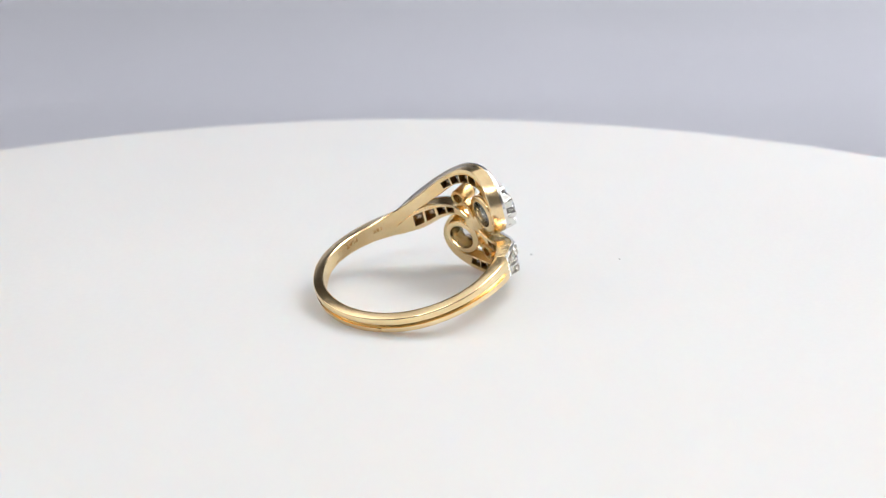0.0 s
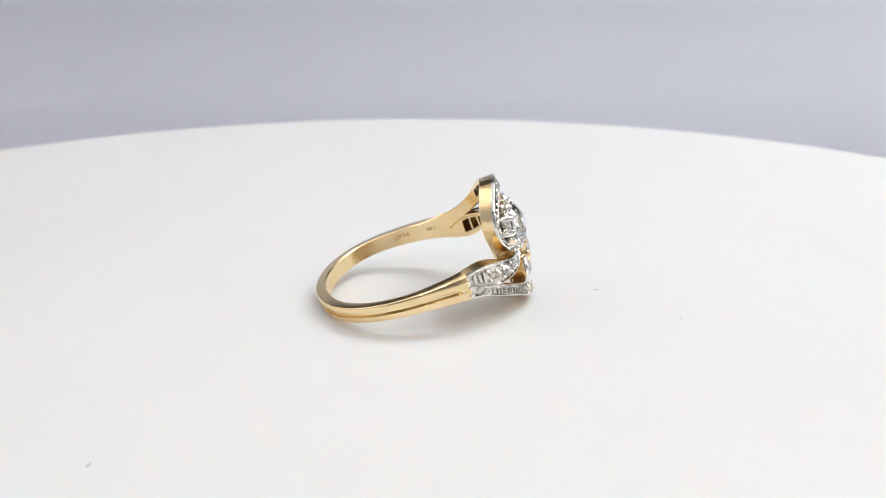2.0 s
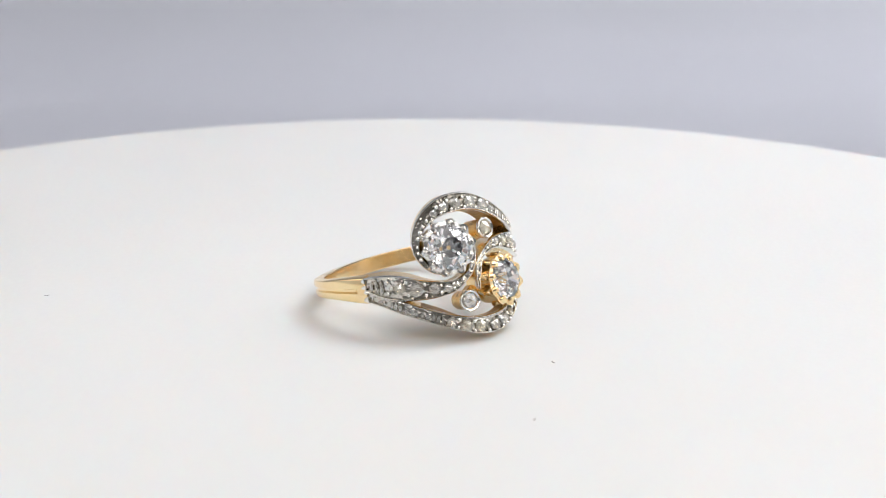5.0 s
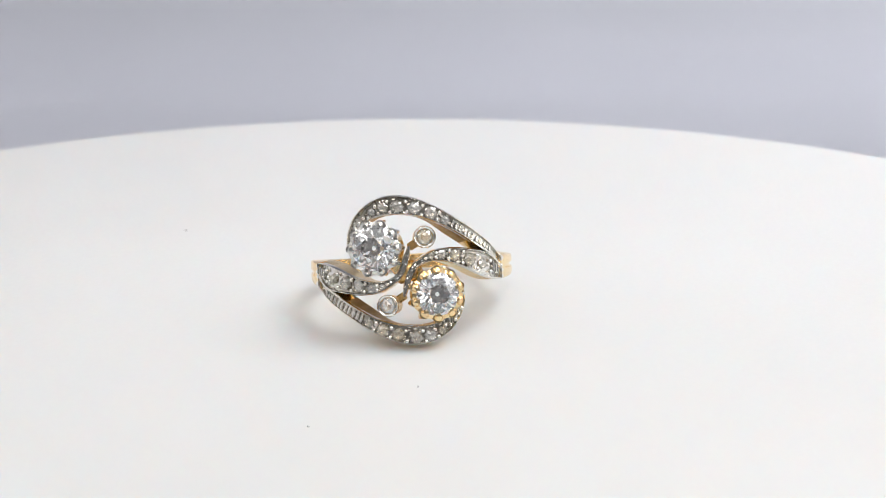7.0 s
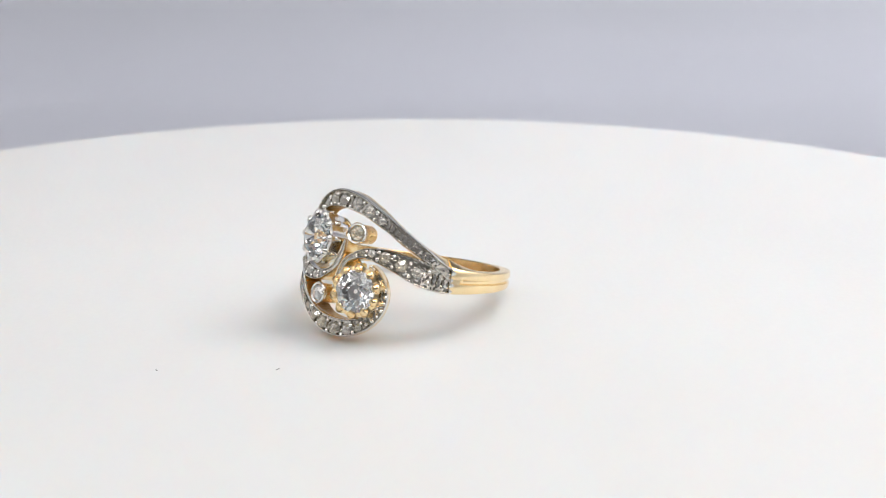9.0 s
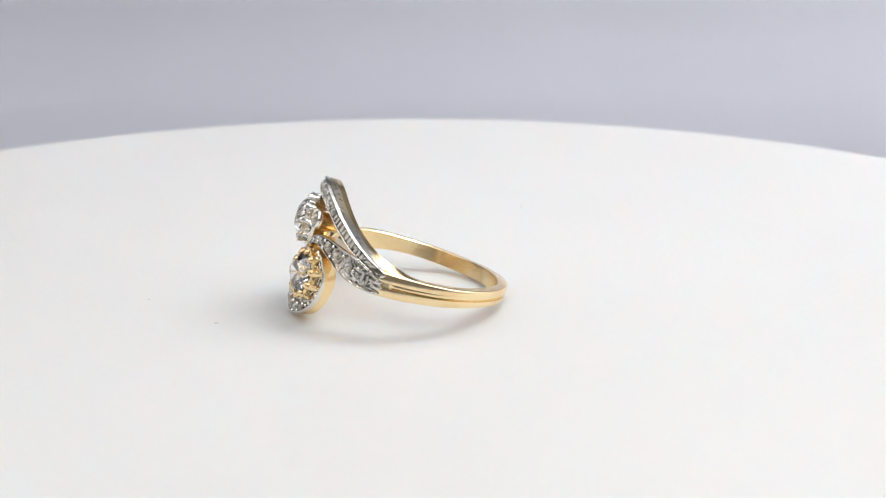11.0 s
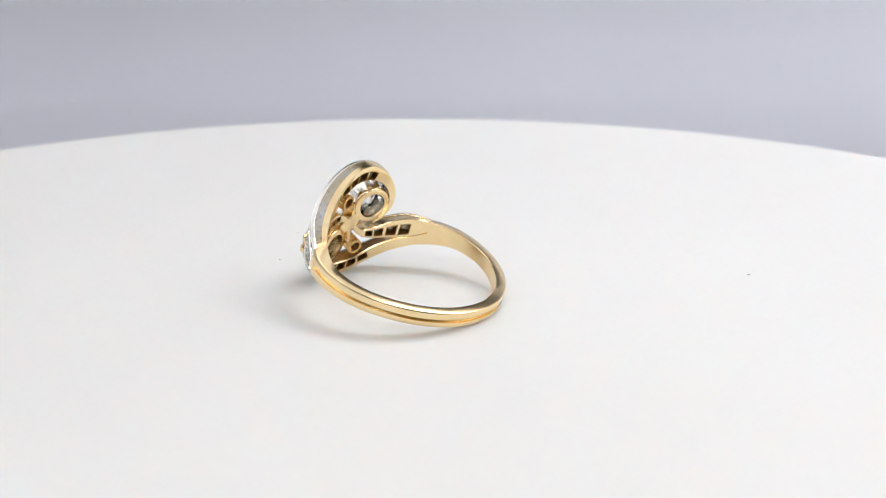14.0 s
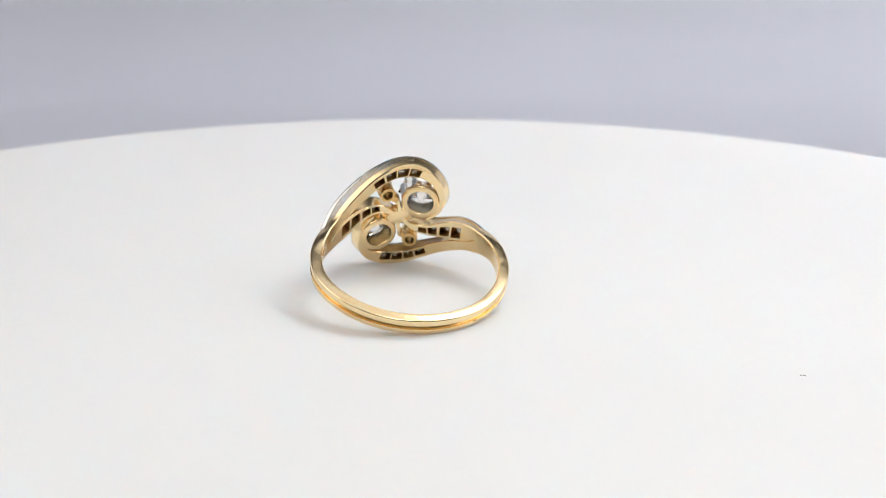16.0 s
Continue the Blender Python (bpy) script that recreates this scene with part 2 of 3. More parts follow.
def ribbon_gallery(e0, e1, wins, half, f0, f1, flare, swell=1.0):
    """The gold wall under a scroll: a thick ribbon between two edges with pierced windows in its inner face."""
    n = len(e0) - 1
    bm = bmesh.new()

    def pt(k, f, r):
        q = e0[k].lerp(e1[k], f)
        return bm.verts.new(on_head(q[0], q[1], r))
    g0, g1 = f0 + 0.1 * (f1 - f0), f1 - 0.1 * (f1 - f0)
    back, front, step = [], [], []
    for k in range(n + 1):
        a = e0[k].lerp(e1[k], 0.5)[0]
        rb = 8.86 + 0.14 * min(max((abs(a) - 8) / 3.3, 0), 1)
        if not flare:
            rb += 0.24 * min(max((2.0 - a) / 3.5, 0), 1)
        wd = (e0[k] - e1[k]).length
        if flare:
            out, fl = 0.0, np.interp(a, (2, 4, 6, 11.3), (0, 0.06, 0.5 * flare + 0.12, flare)) / wd
        else:
            out = np.interp(a, (6, 7, 8.5, 10, 11.3), (0, 0.08, 0.24, 0.5, 0.72)) * swell / wd
            fl = np.interp(a, (1.8, 2.6, 3.4, 4.3, 5.0, 6.0, 7.0, 8.0, 10.0), (0, 0.05, 0.15, 0.26, 0.28, 0.25, 0.2, 0.12, 0)) / wd
        fr = (-out, 0.1 - out, f0, f1, 0.94 + fl, 1.0 + fl)
        back.append([pt(k, f, rb + (0.1 if j in (0, 5) else 0.0)) for j, f in enumerate(fr)])
        front.append([pt(k, 0.02, r_front(a) - 0.36), pt(k, 0.98 - (0.05 if k % 3 else 0.0) / wd, r_front(a) - 0.36)])
        step.append(pt(k, 0.02 * 0.3 + fr[0] * 0.7, (rb + 0.1) * 0.7 + (r_front(a) - 0.36) * 0.3) if flare else pt(k, fr[0] * 0.58, (rb + 0.1) * 0.58 + (r_front(a) - 0.36) * 0.42))
    for k in range(n):
        mid = e0[k].lerp(e1[k], 0.5)[0]
        inside = any(abs(k + 0.5 - w) < half for w in wins)
        for j in range(5):
            if j == 2 and inside:
                continue
            bm.faces.new((back[k][j], back[k + 1][j], back[k + 1][j + 1], back[k][j + 1]))
        bm.faces.new((back[k][0], step[k], step[k + 1], back[k + 1][0]))
        upper = bm.faces.new((step[k], front[k][0], front[k + 1][0], step[k + 1]))
        # Dim reflections on the outer wall are put into this darker platinum.
        upper.material_index = 2 if not flare and swell > 0.9 and -1.0 < mid < 10.6 else 0
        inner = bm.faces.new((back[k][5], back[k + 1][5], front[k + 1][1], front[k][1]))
        # The shade inside a scroll is put into darker gold.
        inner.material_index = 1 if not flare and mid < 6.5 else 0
        bm.faces.new((front[k][0], front[k][1], front[k + 1][1], front[k + 1][0]))
    for k in (0, n):
        vs = back[k] + front[k][::-1] + [step[k]]
        bm.faces.new(vs)
    for w in wins:
        ks = [k for k in range(n) if abs(k + 0.5 - w) < half]
        if not ks:
            continue
        k0, k1 = ks[0], ks[-1] + 1
        deep = {}
        for k in range(k0, k1 + 1):
            for f, j in ((g0, 2), (g1, 3)):
                a = e0[k].lerp(e1[k], 0.5)[0]
                deep[k, j] = pt(k, f, r_front(a) - 0.85)
        # Window sides and floor carry the recess shade as colour.
        for k in range(k0, k1):
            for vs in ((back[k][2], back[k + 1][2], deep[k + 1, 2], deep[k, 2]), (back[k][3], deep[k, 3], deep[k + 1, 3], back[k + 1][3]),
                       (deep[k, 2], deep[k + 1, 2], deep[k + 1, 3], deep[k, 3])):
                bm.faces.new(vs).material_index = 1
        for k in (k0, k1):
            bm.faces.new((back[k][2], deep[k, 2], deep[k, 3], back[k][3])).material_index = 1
    return bm


def ribbon_face(e0, e1, rim):
    """The platinum face of a scroll: raised polished rims with a sunk bed between them."""
    n = len(e0) - 1
    bm = bmesh.new()
    rows = []
    for k in range(n + 1):
        wd = (e0[k] - e1[k]).length
        f = min(rim / max(wd, 1e-3), 0.30)
        mid = e0[k].lerp(e1[k], 0.5)[0]
        rt = r_front(mid)
        bed = rt - min(0.28, wd * 0.28)
        cs = ((-0.02, rt - 0.37), (-0.02, rt - 0.17), (0.42 * f, rt), (0.7 * f, rt), (f, rt - 0.07), (f * 1.1, bed), (0.5, bed + 0.02), (1 - f * 1.1, bed),
              (1 - f, rt - 0.07), (1 - 0.7 * f, rt), (1 - 0.42 * f, rt), (1.02, rt - 0.17), (1.02, rt - 0.37), (0.5, rt - 0.38))
        row = []
        for g, r in cs:
            q = e0[k].lerp(e1[k], g)
            row.append(bm.verts.new(on_head(q[0], q[1], r)))
        rows.append(row)
    for p, q in zip(rows, rows[1:]):
        for j in range(len(p)):
            i = (j + 1) % len(p)
            f = bm.faces.new((p[j], q[j], q[i], p[i]))
            f.material_index = 1 if 4 <= j <= 7 else 0
    bm.faces.new(rows[0])
    bm.faces.new(rows[-1])
    return bm


def brilliant(r, seed):
    """An old European cut diamond: small table, high crown, open culet, and facets cut a little unevenly by hand."""
    bm = bmesh.new()
    vs = []
    rn = random.Random(seed)

    def ringv(n, rad, z, off, slack=0.0):
        for k in range(n):
            a = 2 * math.pi * (k + off + rn.uniform(-2.5, 2.5) * slack) / n
            q = r * rad * (1 + rn.uniform(-1, 1) * slack)
            vs.append(bm.verts.new((q * math.cos(a), q * math.sin(a), r * z * (1 + rn.uniform(-1, 1) * slack))))
    ringv(8, 0.47, 0.40, 0.0)
    ringv(8, 0.77, 0.255, 0.5, 0.03)
    ringv(16, 1.0, 0.03, 0.0)
    ringv(16, 1.0, -0.03, 0.0)
    ringv(16, 0.72, -0.285, 0.5, 0.025)
    ringv(8, 0.42, -0.54, 0.5, 0.04)
    ringv(8, 0.10, -0.82, 0.0)
    bmesh.ops.convex_hull(bm, input=vs)
    bmesh.ops.dissolve_limit(bm, angle_limit=radians(1.0), verts=bm.verts[:], edges=bm.edges[:])
    return bm


def rose(r, n=6):
    """A rose cut: flat back, two rows of facets rising to a point."""
    bm = bmesh.new()
    vs = [bm.verts.new((r * 0.08, r * 0.05, r * 0.56))]
    for k in range(n):
        a = 2 * math.pi * k / n
        vs.append(bm.verts.new((r * 0.56 * math.cos(a), r * 0.56 * math.sin(a), r * 0.40)))
    for k in range(n):
        a = 2 * math.pi * (k + 0.5) / n
        for z in (0.02, -0.12):
            vs.append(bm.verts.new((r * math.cos(a), r * math.sin(a), r * z)))
    for k in range(n):
        a = 2 * math.pi * (k + 0.5) / n
        vs.append(bm.verts.new((r * 0.5 * math.cos(a), r * 0.5 * math.sin(a), -r * 0.45)))
    bmesh.ops.convex_hull(bm, input=vs)
    return bm


def bead_mesh(r, squash=0.8):
    bm = bmesh.new()
    bmesh.ops.create_uvsphere(bm, u_segments=8, v_segments=5, radius=r, matrix=Matrix.Diagonal((1, 1, squash, 1)))
    return bm


def shank():
    """The gold hoop from one shoulder round the back to the other, with a sunk line along its outside."""
    bm = bmesh.new()
    n = 132
    th0, th1 = 60.6, 299.4
    rows = []
    ths = np.linspace(th0, th1, n + 1)
    at = (61, 70, 84, 100, 127, 150, 175, 195, 211, 225, 240, 255, 267, 281, 290, 299)
    mids = np.interp(ths, at, (0.10, 0.26, 0.44, 0.60, 0.93, 1.02, 1.0, 0.88, 0.74, 0.66, 0.64, 0.62, 0.54, 0.33, 0.10, -0.10))
    halves = np.interp(ths, at, (1.19, 1.06, 0.92, 0.86, 0.85, 0.85, 0.85, 0.85, 0.85, 0.85, 0.85, 0.86, 0.9, 0.97, 1.08, 1.19))
    for _ in range(12):
        mids[1:-1] = (mids[:-2] + 2 * mids[1:-1] + mids[2:]) / 4
        halves[1:-1] = (halves[:-2] + 2 * halves[1:-1] + halves[2:]) / 4
    for k in range(n + 1):
        th = ths[k]
        t = radians(th)
        side = min(th - th0, th1 - th)
        vc, hw = mids[k], halves[k]
        et = np.interp(th, (262, 281, 290, 299), (0.0, 0.15, 0.13, 0.03))
        eb = np.interp(th, (61, 67, 74, 90, 102, 114, 130), (0.02, 0.12, 0.19, 0.21, 0.13, 0.06, 0.0))
        gc = -0.45 * eb
        ri, ro = 9.0 + 0.42 * ((0.5 - math.cos(t)) / 1.5) ** 0.8, 10.40 + 0.16 * max(0.0, -math.cos(t)) - 0.08 * math.sin(t) ** 2
        g = 0.0 if side < 5.5 else min((side - 5.5) / 1.2, 1.0)
        gd, gw = 0.27 * g, 0.2
        up = max(0.0, 1 - side / 22.0) ** 1.5
        bt, bb = (0.76 * up, 0.0) if th < 180 else (0.21 * up, 0.38 * up)
        cs = ((-hw - eb - bb + 0.1, ri), (-hw - eb - bb, ri + 0.12), (-hw - eb - 0.15 * bb, ro - 0.16), (-hw - eb + 0.06, ro - 0.06), (-hw - eb + 0.16, ro - 0.01), (gc - gw - 0.2, ro + 0.02), (gc - gw - 0.05, ro),
              (gc - gw, ro - gd), (gc, ro - gd + 0.05 * g), (gc + gw, ro - gd), (gc + gw + 0.05, ro), (gc + gw + 0.2, ro + 0.02), (hw + et - 0.16, ro - 0.01), (hw + et - 0.06, ro - 0.06), (hw + et + 0.15 * bt, ro - 0.16), (hw + et + bt, ri + 0.12), (hw + et + bt - 0.1, ri))
        row = []
        for dv, r in cs:
            row.append(bm.verts.new(Vector((r * math.sin(t), vc + dv, r * math.cos(t))) * MM))
        rows.append(row)
    for p, q in zip(rows, rows[1:]):
        for j in range(len(p)):
            i = (j + 1) % len(p)
            bm.faces.new((p[j], q[j], q[i], p[i]))
    bm.faces.new(rows[0])
    bm.faces.new(rows[-1])
    return part("shank", bm, GOLD, ring, "polished yellow gold shank with a sunk line", smooth=38)


hoop = shank()

# the two scrolls and two branches, alike under a half turn about the head
HALF = Matrix.Rotation(math.pi, 4, "Z")
N = 170
lo_o, lo_i = spline(LOOP_OUT, N), spline(LOOP_IN, N)
br_u, br_l = spline(BRANCH_UP, N), spline(BRANCH_LO, N)


def near(e0, e1, a, k0=0):
    """The sample of a ribbon nearest to the arc a."""
    return min(range(k0, len(e0)), key=lambda k: abs(e0[k].lerp(e1[k], 0.5)[0] - a))


loop_w = [near(lo_o, lo_i, a) for a in (3.2, 1.6, 0.0, -1.6)]
branch_w = [near(br_u, br_l, a) for a in (8.2, 6.4, 4.7, 3.3)]
first = {}
for half in (0, 1):
    M = HALF if half else Matrix.Identity(4)
    for kind, e0, e1, wins, hw, rim in (("scroll", lo_o, lo_i, loop_w, 4.8, 0.17), ("branch", br_u, br_l, branch_w, 7.0, 0.15)):
        if kind == "scroll":
            s = -1 if half else 1
            e0, e1 = ([q + Vector((-0.15, 0.15)) * s * min(max((11 - q[0]) / 5.0, 0), 1) for q in e] for e in (e0, e1))
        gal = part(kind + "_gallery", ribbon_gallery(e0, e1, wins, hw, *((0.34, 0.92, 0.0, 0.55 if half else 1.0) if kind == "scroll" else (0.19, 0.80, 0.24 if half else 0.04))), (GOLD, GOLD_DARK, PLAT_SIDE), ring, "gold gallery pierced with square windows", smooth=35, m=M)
        face = part("platinum_face", ribbon_face(e0, e1, rim), (PLAT, PATINA), gal, "platinum face with raised rims", smooth=45)
        first[kind, half] = gal

rnd = random.Random(4)
rose_a = rose_b = bead_a = ridge_a = None


def add_rose(parent, m):
    global rose_a, rose_b
    pick = rnd.random() < 0.6
    src = rose_a if pick else rose_b
    if src is None:
        ob = part("small_diamond", rose(1.0 * MM, 6 if pick else 8), ROSE, parent, m=m)
        if pick:
            rose_a = ob
        else:
            rose_b = ob
        return ob
    return sibling("small_diamond", src, parent, m)


def add_bead(parent, m):
    global bead_a
    if bead_a is None:
        bead_a = part("bead", bead_mesh(1.0 * MM), PLAT, parent, smooth=60, m=m)
        return bead_a
    return sibling("bead", bead_a, parent, m)


def add_ridge(parent, e0, e1, a, length):
    """A rounded bar across the bed of a ribbon at the arc a."""
    global ridge_a
    k = near(e0, e1, a)
    q, d = e0[k].lerp(e1[k], 0.5), e0[k] - e1[k]
    m = head_pose(q[0], q[1], r_front(q[0]) - 0.14, math.atan2(d[1], d[0]) + rnd.uniform(-0.1, 0.1)) @ Matrix.Diagonal((length * d.length, rnd.uniform(0.9, 1.1), 1, 1))
    if ridge_a is None:
        ridge_a = part("ridge", slab_box(1.0 * MM, 0.24 * MM, 0.30 * MM, bevel=0.08 * MM), PLAT, parent, smooth=60, m=m)
        return ridge_a
    return sibling("ridge", ridge_a, parent, m)


for half in (0, 1):
    gal = first["scroll", half]
    for a, r in ((3.75, 0.44), (2.45, 0.60), (0.95, 0.66), (-0.65, 0.64), (-2.05, 0.52), (-3.05, 0.36)):
        k = near(lo_o, lo_i, a)
        q = lo_o[k].lerp(lo_i[k], 0.5)
        add_rose(gal, head_pose(q[0], q[1], r_front(q[0]) - 0.13, rnd.uniform(0, 6), r * rnd.uniform(1.0, 1.12), rnd.uniform(-0.3, 0.3)))
    for k in range(11):
        add_ridge(gal, lo_o, lo_i, 8.9 - k * 0.44, 0.52)
    for a, f in ((3.1, 0.25), (3.1, 0.75), (1.7, 0.22), (1.7, 0.78), (0.15, 0.22), (0.15, 0.78), (-1.4, 0.22), (-1.4, 0.78), (-2.6, 0.28), (-2.6, 0.72), (-3.5, 0.3), (-3.6, 0.7)):
        k = near(lo_o, lo_i, a)
        q = lo_o[k].lerp(lo_i[k], f)
        add_bead(gal, head_pose(q[0], q[1], r_front(q[0]) - 0.06, 0, 0.20 * rnd.uniform(0.85, 1.15)))
    for f in (0.68, 0.71, 0.74, 0.77, 0.80, 0.83, 0.86):
        k = int(f * N)
        q = lo_o[k].lerp(lo_i[k], 0.5)
        add_bead(gal, head_pose(q[0], q[1], r_front(q[0]) - 0.1, 0, 0.2 * rnd.uniform(0.9, 1.15)))
    gal = first["branch", half]
    for a, r in ((7.75, 0.52), (6.2, 0.66), (4.65, 0.60), (3.3, 0.46), (2.3, 0.32)):
        k = near(br_u, br_l, a)
        q = br_u[k].lerp(br_l[k], 0.5)
        add_rose(gal, head_pose(q[0], q[1], r_front(q[0]) - 0.13, rnd.uniform(0, 6), r * rnd.uniform(1.0, 1.12), rnd.uniform(-0.3, 0.3)))
    for a, f in ((8.85, 0.28), (8.85, 0.72), (8.5, 0.5), (7.0, 0.24), (7.0, 0.78), (5.4, 0.22), (5.4, 0.78), (3.95, 0.24), (3.95, 0.76), (2.75, 0.3), (2.75, 0.7), (1.8, 0.5)):
        k = near(br_u, br_l, a)
        q = br_u[k].lerp(br_l[k], f)
        add_bead(gal, head_pose(q[0], q[1], r_front(q[0]) - 0.06, 0, 0.20 * rnd.uniform(0.9, 1.1)))
    for a in (10.55, 9.95, 9.4):
        add_ridge(gal, br_u, br_l, a, 0.52)
    # the backs of the small stones, seen through the pierced windows
    for kind, e0, e1, wins, f, r in (("scroll", lo_o, lo_i, loop_w, 0.63, 0.50), ("branch", br_u, br_l, branch_w, 0.5, 0.52)):
        for w in wins:
            q = e0[w].lerp(e1[w], f)
            add_rose(first[kind, half], head_pose(q[0], q[1], r_front(q[0]) - 1.12, rnd.uniform(0, 6), r) @ Matrix.Rotation(math.pi, 4, "X"))


def tooth(v, wide, tip):
    """A platinum point running out over the gold of the shoulder."""
    bm = bmesh.new()
    for a, w in ((11.15, wide), (11.15 + tip * 0.6, wide * 0.7), (11.15 + tip, 0.02)):
        for dv, r in ((-w, 10.2), (-w * 0.8, 10.39), (0, 10.42), (w * 0.8, 10.39), (w, 10.2)):
            bm.verts.new(on_head(a, v + dv, r))
    bmesh.ops.convex_hull(bm, input=bm.verts[:])
    return bm


for half in (0, 1):
    for v, wide, tip, kind in ((0.92, 0.34, 0.5, "scroll"), (0.22, 0.24, 0.3, "scroll"), (-0.25, 0.26, 0.5, "branch"), (-0.85, 0.26, 0.35, "branch")):
        part("point", tooth(v, wide, tip), PLAT, first[kind, half], smooth=30)


def claw_mesh(base_r, top_r, z0, z1, w, depth):
    """One claw: a tapered upright leaning over the stone's girdle, ending in a rounded tip."""
    bm = bmesh.new()
    rows = []
    for k in range(6):
        f = k / 5
        z = z0 + (z1 - z0) * f
        r = base_r + (top_r - base_r) * f - (0.16 * f ** 3)
        hw = w * (0.75 + 0.35 * f) * (1.0 if k < 5 else 0.55)
        d = depth * (1.0 if k < 5 else 0.6)
        row = []
        for j in range(8):
            a = 2 * math.pi * j / 8
            row.append(bm.verts.new(Vector((r + d * math.cos(a), hw * math.sin(a), z)) * MM))
        rows.append(row)
    for p, q in zip(rows, rows[1:]):
        for j in range(8):
            bm.faces.new((p[j], p[(j + 1) % 8], q[(j + 1) % 8], q[j]))
    bm.faces.new(rows[0])
    bm.faces.new(rows[-1])
    return bm


def big_stone(at, stone_r, girdle, claws, metal_top, turn, colour, wide, depth):
    """A collet with its claws and the brilliant that they hold, standing on the gallery."""
    base = head_pose(at[0], at[1], 0.0)
    top_r = stone_r + 0.1 + depth
    low = [(1.5, 8.84), (2.02, 8.84), (2.12, 8.95), (2.12, 9.2), (1.98, 9.4), (1.98, 9.6), (1.78, 9.6), (1.62, 9.45), (1.5, 9.1)]
    high = [(1.82, 9.45), (2.06, 9.45), (top_r, girdle - 0.12), (top_r + 0.02, girdle + 0.02), (stone_r - 0.02, girdle - 0.02), (stone_r * 0.9, girdle - 0.40)]
    n = claws * 8

    def flute(r, z, a, j):
        if j in (1, 2, 3):
            r += 0.16 * math.cos((a - 2 * math.pi * turn / claws) * claws)
            if j == 3:
                z += 0.10 * math.cos((a - 2 * math.pi * turn / claws) * claws) - 0.06
        return r * MM, z * MM
    collet = part("collet", lathe([(r * MM, z * MM) for r, z in low], 64), GOLD, ring, "gold collet open at the back", smooth=50, m=base)
    part("fluted_rim", lathe(high, n, flute), metal_top, collet, "fluted " + colour + " rim", smooth=50)
    src = None
    for k in range(claws):
        m = Matrix.Rotation(2 * math.pi * (k + turn) / claws, 4, "Z")
        if src is None:
            src = part("claw", claw_mesh(top_r - 0.1, stone_r + 0.5 * depth, girdle - 1.0, girdle + 0.28, wide, depth), metal_top, collet, colour + " claw", smooth=50, m=m)
        else:
            sibling("claw", src, collet, m, colour + " claw")
    part("diamond", brilliant(stone_r * MM, claws + round(stone_r * 100)), DIAMOND, ring, "old European cut diamond", m=head_pose(at[0], at[1], girdle, 0.3 + turn))


big_stone((-2.68, 2.22), 2.12, 11.58, 10, PLAT, 0.0, "platinum", 0.32, 0.30)
big_stone((2.62, -2.18), 2.0, 11.40, 10, GOLD, 0.5, "gold", 0.40, 0.36)


def small_stone(at):
    base = head_pose(at[0], at[1], 0.0)
    bm = lathe([(0.56 * MM, 8.86 * MM), (0.86 * MM, 8.86 * MM), (0.90 * MM, 9.0 * MM), (0.92 * MM, 10.95 * MM), (0.7 * MM, 10.95 * MM), (0.58 * MM, 10.4 * MM)], 28)
    tube = part("tube_setting", bm, GOLD_RAW, ring, "gold tube setting", smooth=45, m=base)
    bm = lathe([(0.90 * MM, 10.8 * MM), (1.02 * MM, 10.95 * MM), (1.03 * MM, 11.18 * MM), (0.93 * MM, 11.30 * MM), (0.78 * MM, 11.22 * MM), (0.76 * MM, 10.9 * MM)], 28)
    part("bezel", bm, PLAT, tube, "platinum bezel", smooth=45)
    part("small_diamond", rose(0.79 * MM, 6), ROSE, ring, m=head_pose(at[0], at[1], 11.17, 0.4))


small_stone((1.72, 3.08))
small_stone((-1.72, -3.08))


def strut(p, q, r, w):
    """A flat gold bridge between two places of the gallery."""
    bm = bmesh.new()
    a, b2 = on_head(*p), on_head(*q)
    d = b2 - a
    m = Matrix.Translation((a + b2) / 2) @ d.to_track_quat("X", "Z").to_matrix().to_4x4() @ Matrix.Diagonal((d.length, w * MM, r * MM, 1))
    bmesh.ops.create_cube(bm, size=1, matrix=m)
    bmesh.ops.bevel(bm, geom=bm.edges[:], offset=0.08 * MM, segments=2, affect="EDGES")
    return bm


for half in (0, 1):
    s = -1 if half else 1
    part("bridge", strut((1.15 * s, 2.68 * s, 9.4), (0.25 * s, 2.2 * s, 9.3), 0.9, 0.75), GOLD_RAW, ring, "gold bridge", smooth=40)
bm = bmesh.new()
bmesh.ops.create_uvsphere(bm, u_segments=32, v_segments=12, radius=1.0 * MM, matrix=Matrix.Diagonal((1.55, 1.0, 0.22, 1)))
part("centre_plate", bm, GOLD, ring, "gold plate joining the scrolls", smooth=60, m=head_pose(0.0, 0.1, 9.02, -0.35))

bm = bmesh.new()
bmesh.ops.create_uvsphere(bm, u_segments=28, v_segments=12, radius=1.0 * MM, matrix=Matrix.Diagonal((1.35, 0.8, 0.85, 1)))
part("centre_boss", bm, GOLD_RAW, ring, "gold boss under the crossing branches", smooth=60, m=head_pose(0.0, 0.0, 9.65, 0.88))

# stamped marks, worn past reading, on the hoop's outside and inside
for th, v, w, h, r in ((209.6, 0.40, 0.40, 0.34, 10.515), (170.5, 1.42, 0.75, 0.12, 10.54)):
    t = radians(th)
    m = head_pose(RC * t, v, r)
    part("stamped_mark", slab_box(w * MM, h * MM, 0.03 * MM, (0, 0, 0), 0.01 * MM), GOLD_DARK, hoop, "worn stamped mark", m=m)


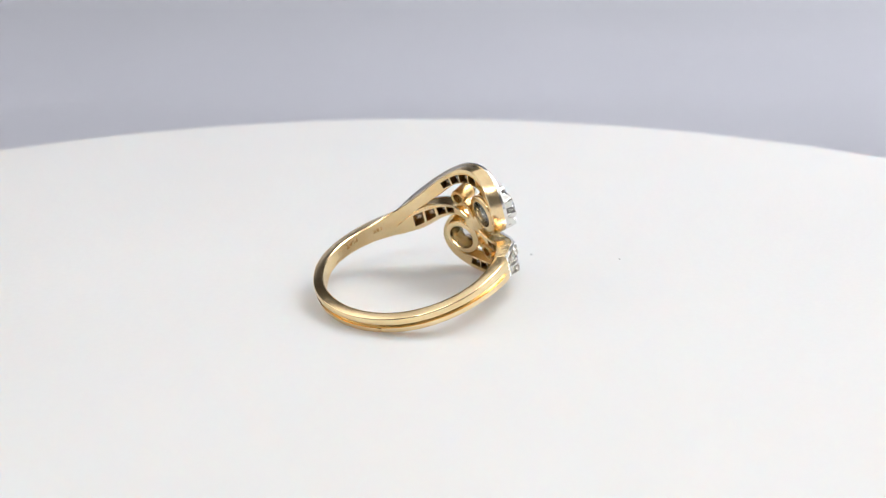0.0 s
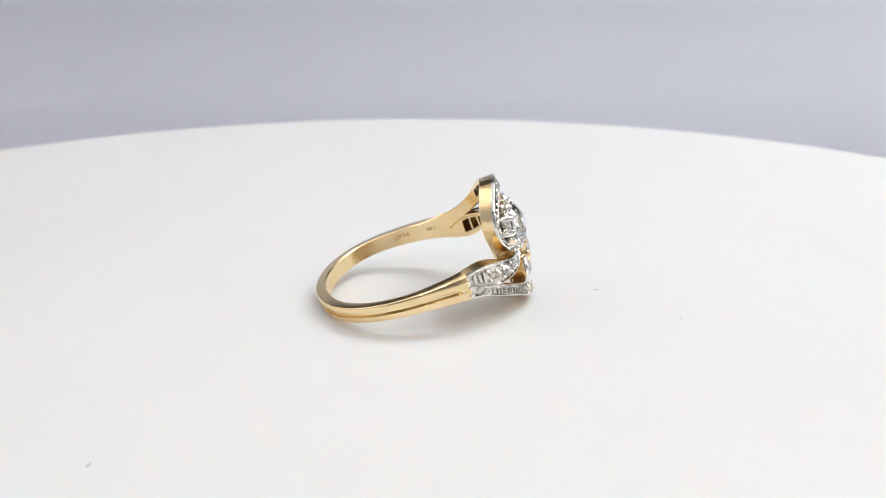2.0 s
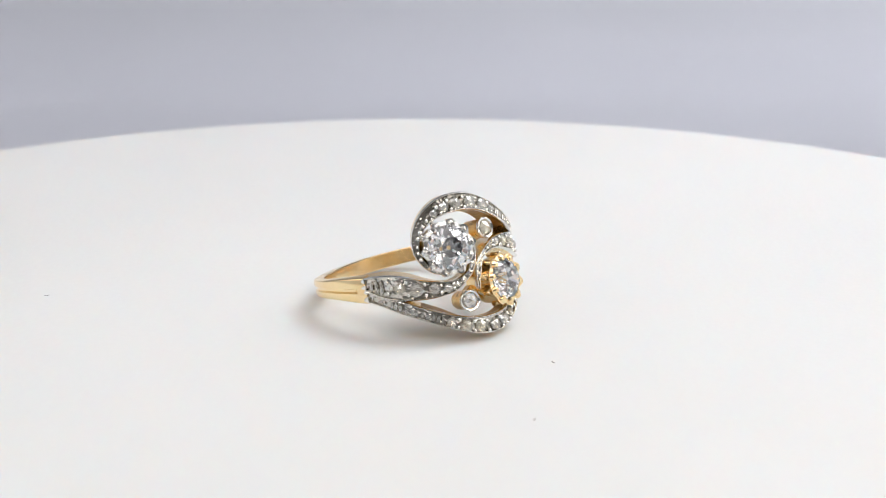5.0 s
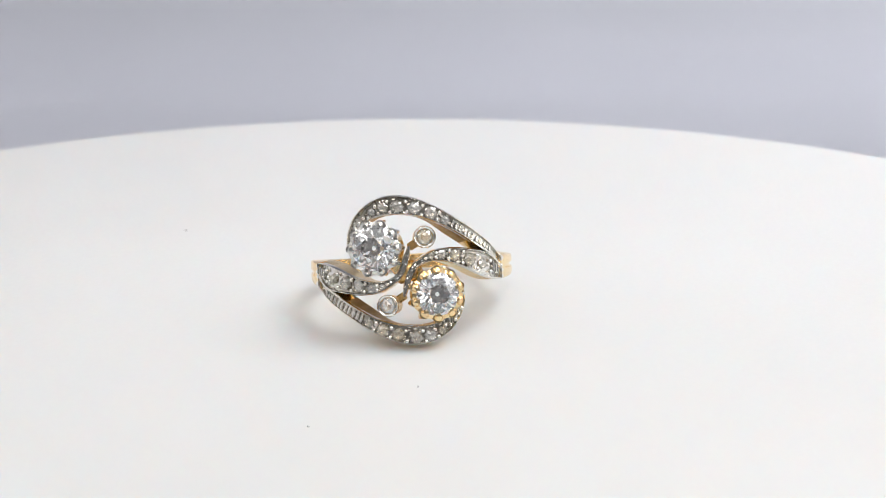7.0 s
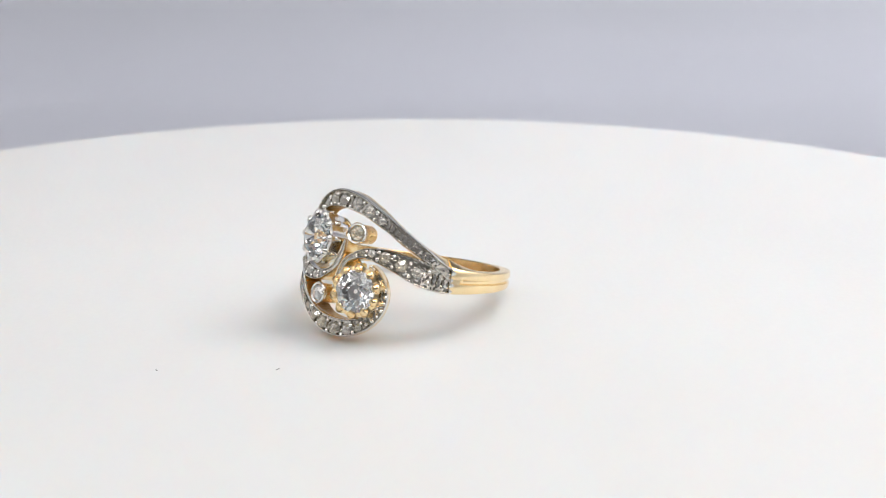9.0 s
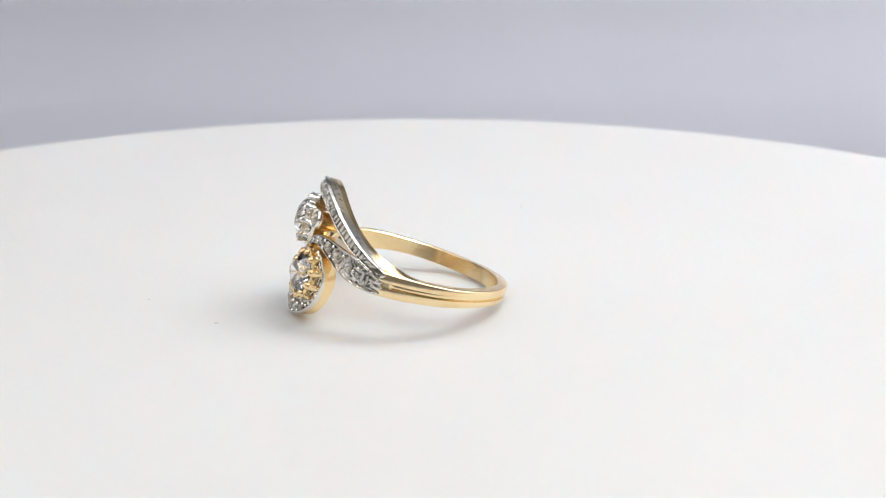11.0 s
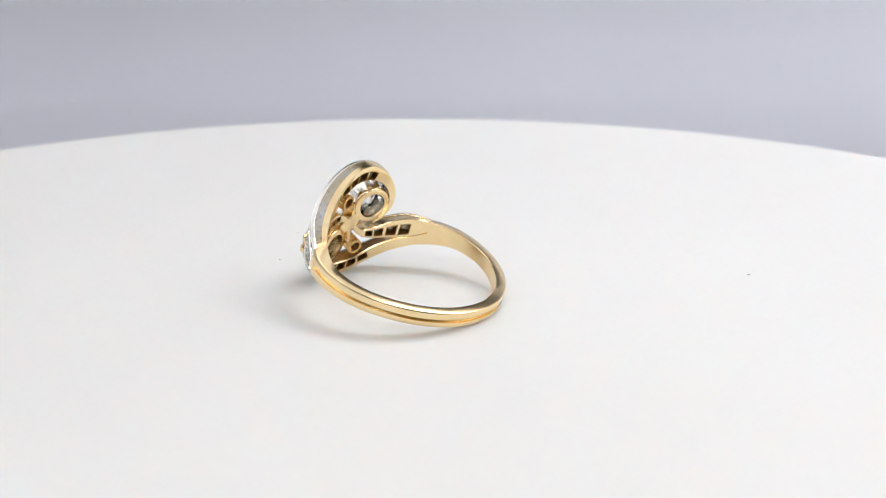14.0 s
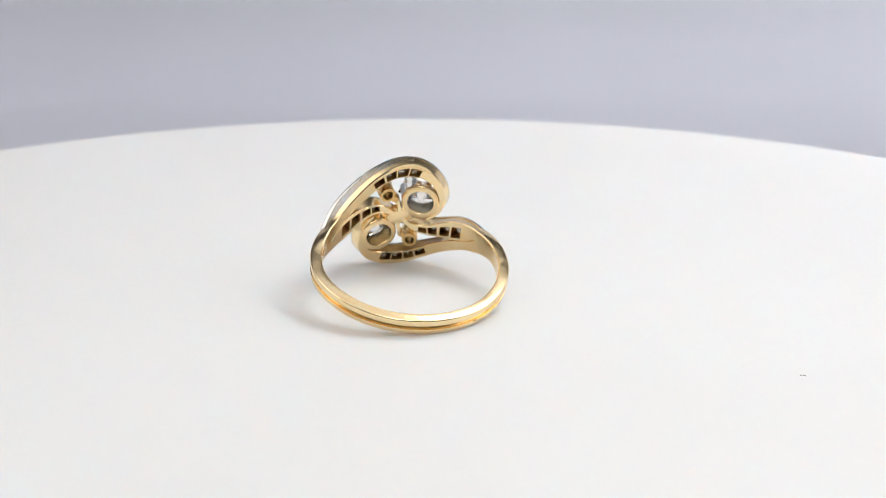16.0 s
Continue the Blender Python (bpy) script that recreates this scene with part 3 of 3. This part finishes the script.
def stamped(text, th, v, r, height):
    """Letters sunk in the hoop's inside, read from within the ring with the finger's axis turned over."""
    bm = bmesh.new()
    for i, ch in enumerate(text):
        d = bpy.data.curves.new("stamp", "FONT")
        d.body, d.size, d.align_x, d.align_y, d.extrude = ch, height * MM / 0.7, "CENTER", "CENTER", 0.03 * MM
        tmp = new("stamp", d)
        me = bpy.data.meshes.new_from_object(tmp)
        bpy.data.objects.remove(tmp)
        off = (i - (len(text) - 1) / 2) * height * 0.98 / r
        me.transform(head_pose(RC * (radians(th) + off), v, r) @ Matrix.Rotation(math.pi, 4, "X"))
        bm.from_mesh(me)
    return part("stamped_letters", bm, GOLD_DARK, hoop, "small stamped letters")


stamped("18K", 75.0, 0.50, 9.08, 0.42)
stamped("PLAT", 97.0, 0.70, 9.19, 0.46)

# ---- dust on the platter ----
dust_list = []


def dust(x, y, length, turn, bend):
    bm = bmesh.new()
    rows = []
    for k in range(6):
        f = k / 5 - 0.5
        c = Vector((f * length, bend * (f * f) * length, 0.035 + 0.04 * abs(f)))
        r = 0.03 if k else 0.05
        rows.append([bm.verts.new((c + Vector((0, r * math.cos(i * math.pi / 3), r * math.sin(i * math.pi / 3)))) * MM) for i in range(6)])
    for p, q in zip(rows, rows[1:]):
        for j in range(6):
            bm.faces.new((p[j], p[(j + 1) % 6], q[(j + 1) % 6], q[j]))
    bm.faces.new(rows[0])
    bm.faces.new(rows[-1])
    ob = part("dust_fibre", bm, DUST, None)
    tagged(ob, "tiny dark dust fibre lying on the white turntable", "dust", "dust on the turntable")
    dust_list.append((ob, Matrix.Translation((x * MM, y * MM, TOP_Z)) @ Matrix.Rotation(turn, 4, "Z")))


dust(1.4, -38.7, 0.5, 1.9, 0.4)
dust(14.6, 13.9, 0.34, 0.6, 0.2)
dust(24.9, 11.8, 0.20, 2.2, 0.3)


# ---- what moves: platter, ring and dust turn together ----
def motions():
    times = [0.5 * k for k in range(33)]
    start = Matrix.Translation((0, 0, TOP_Z))
    for ob, m in [(table, start), (ring, RING_POSE)] + dust_list:
        walk(ob, [(t, Matrix.Rotation(table_turn(t), 4, "Z") @ m) for t in times])


motions()
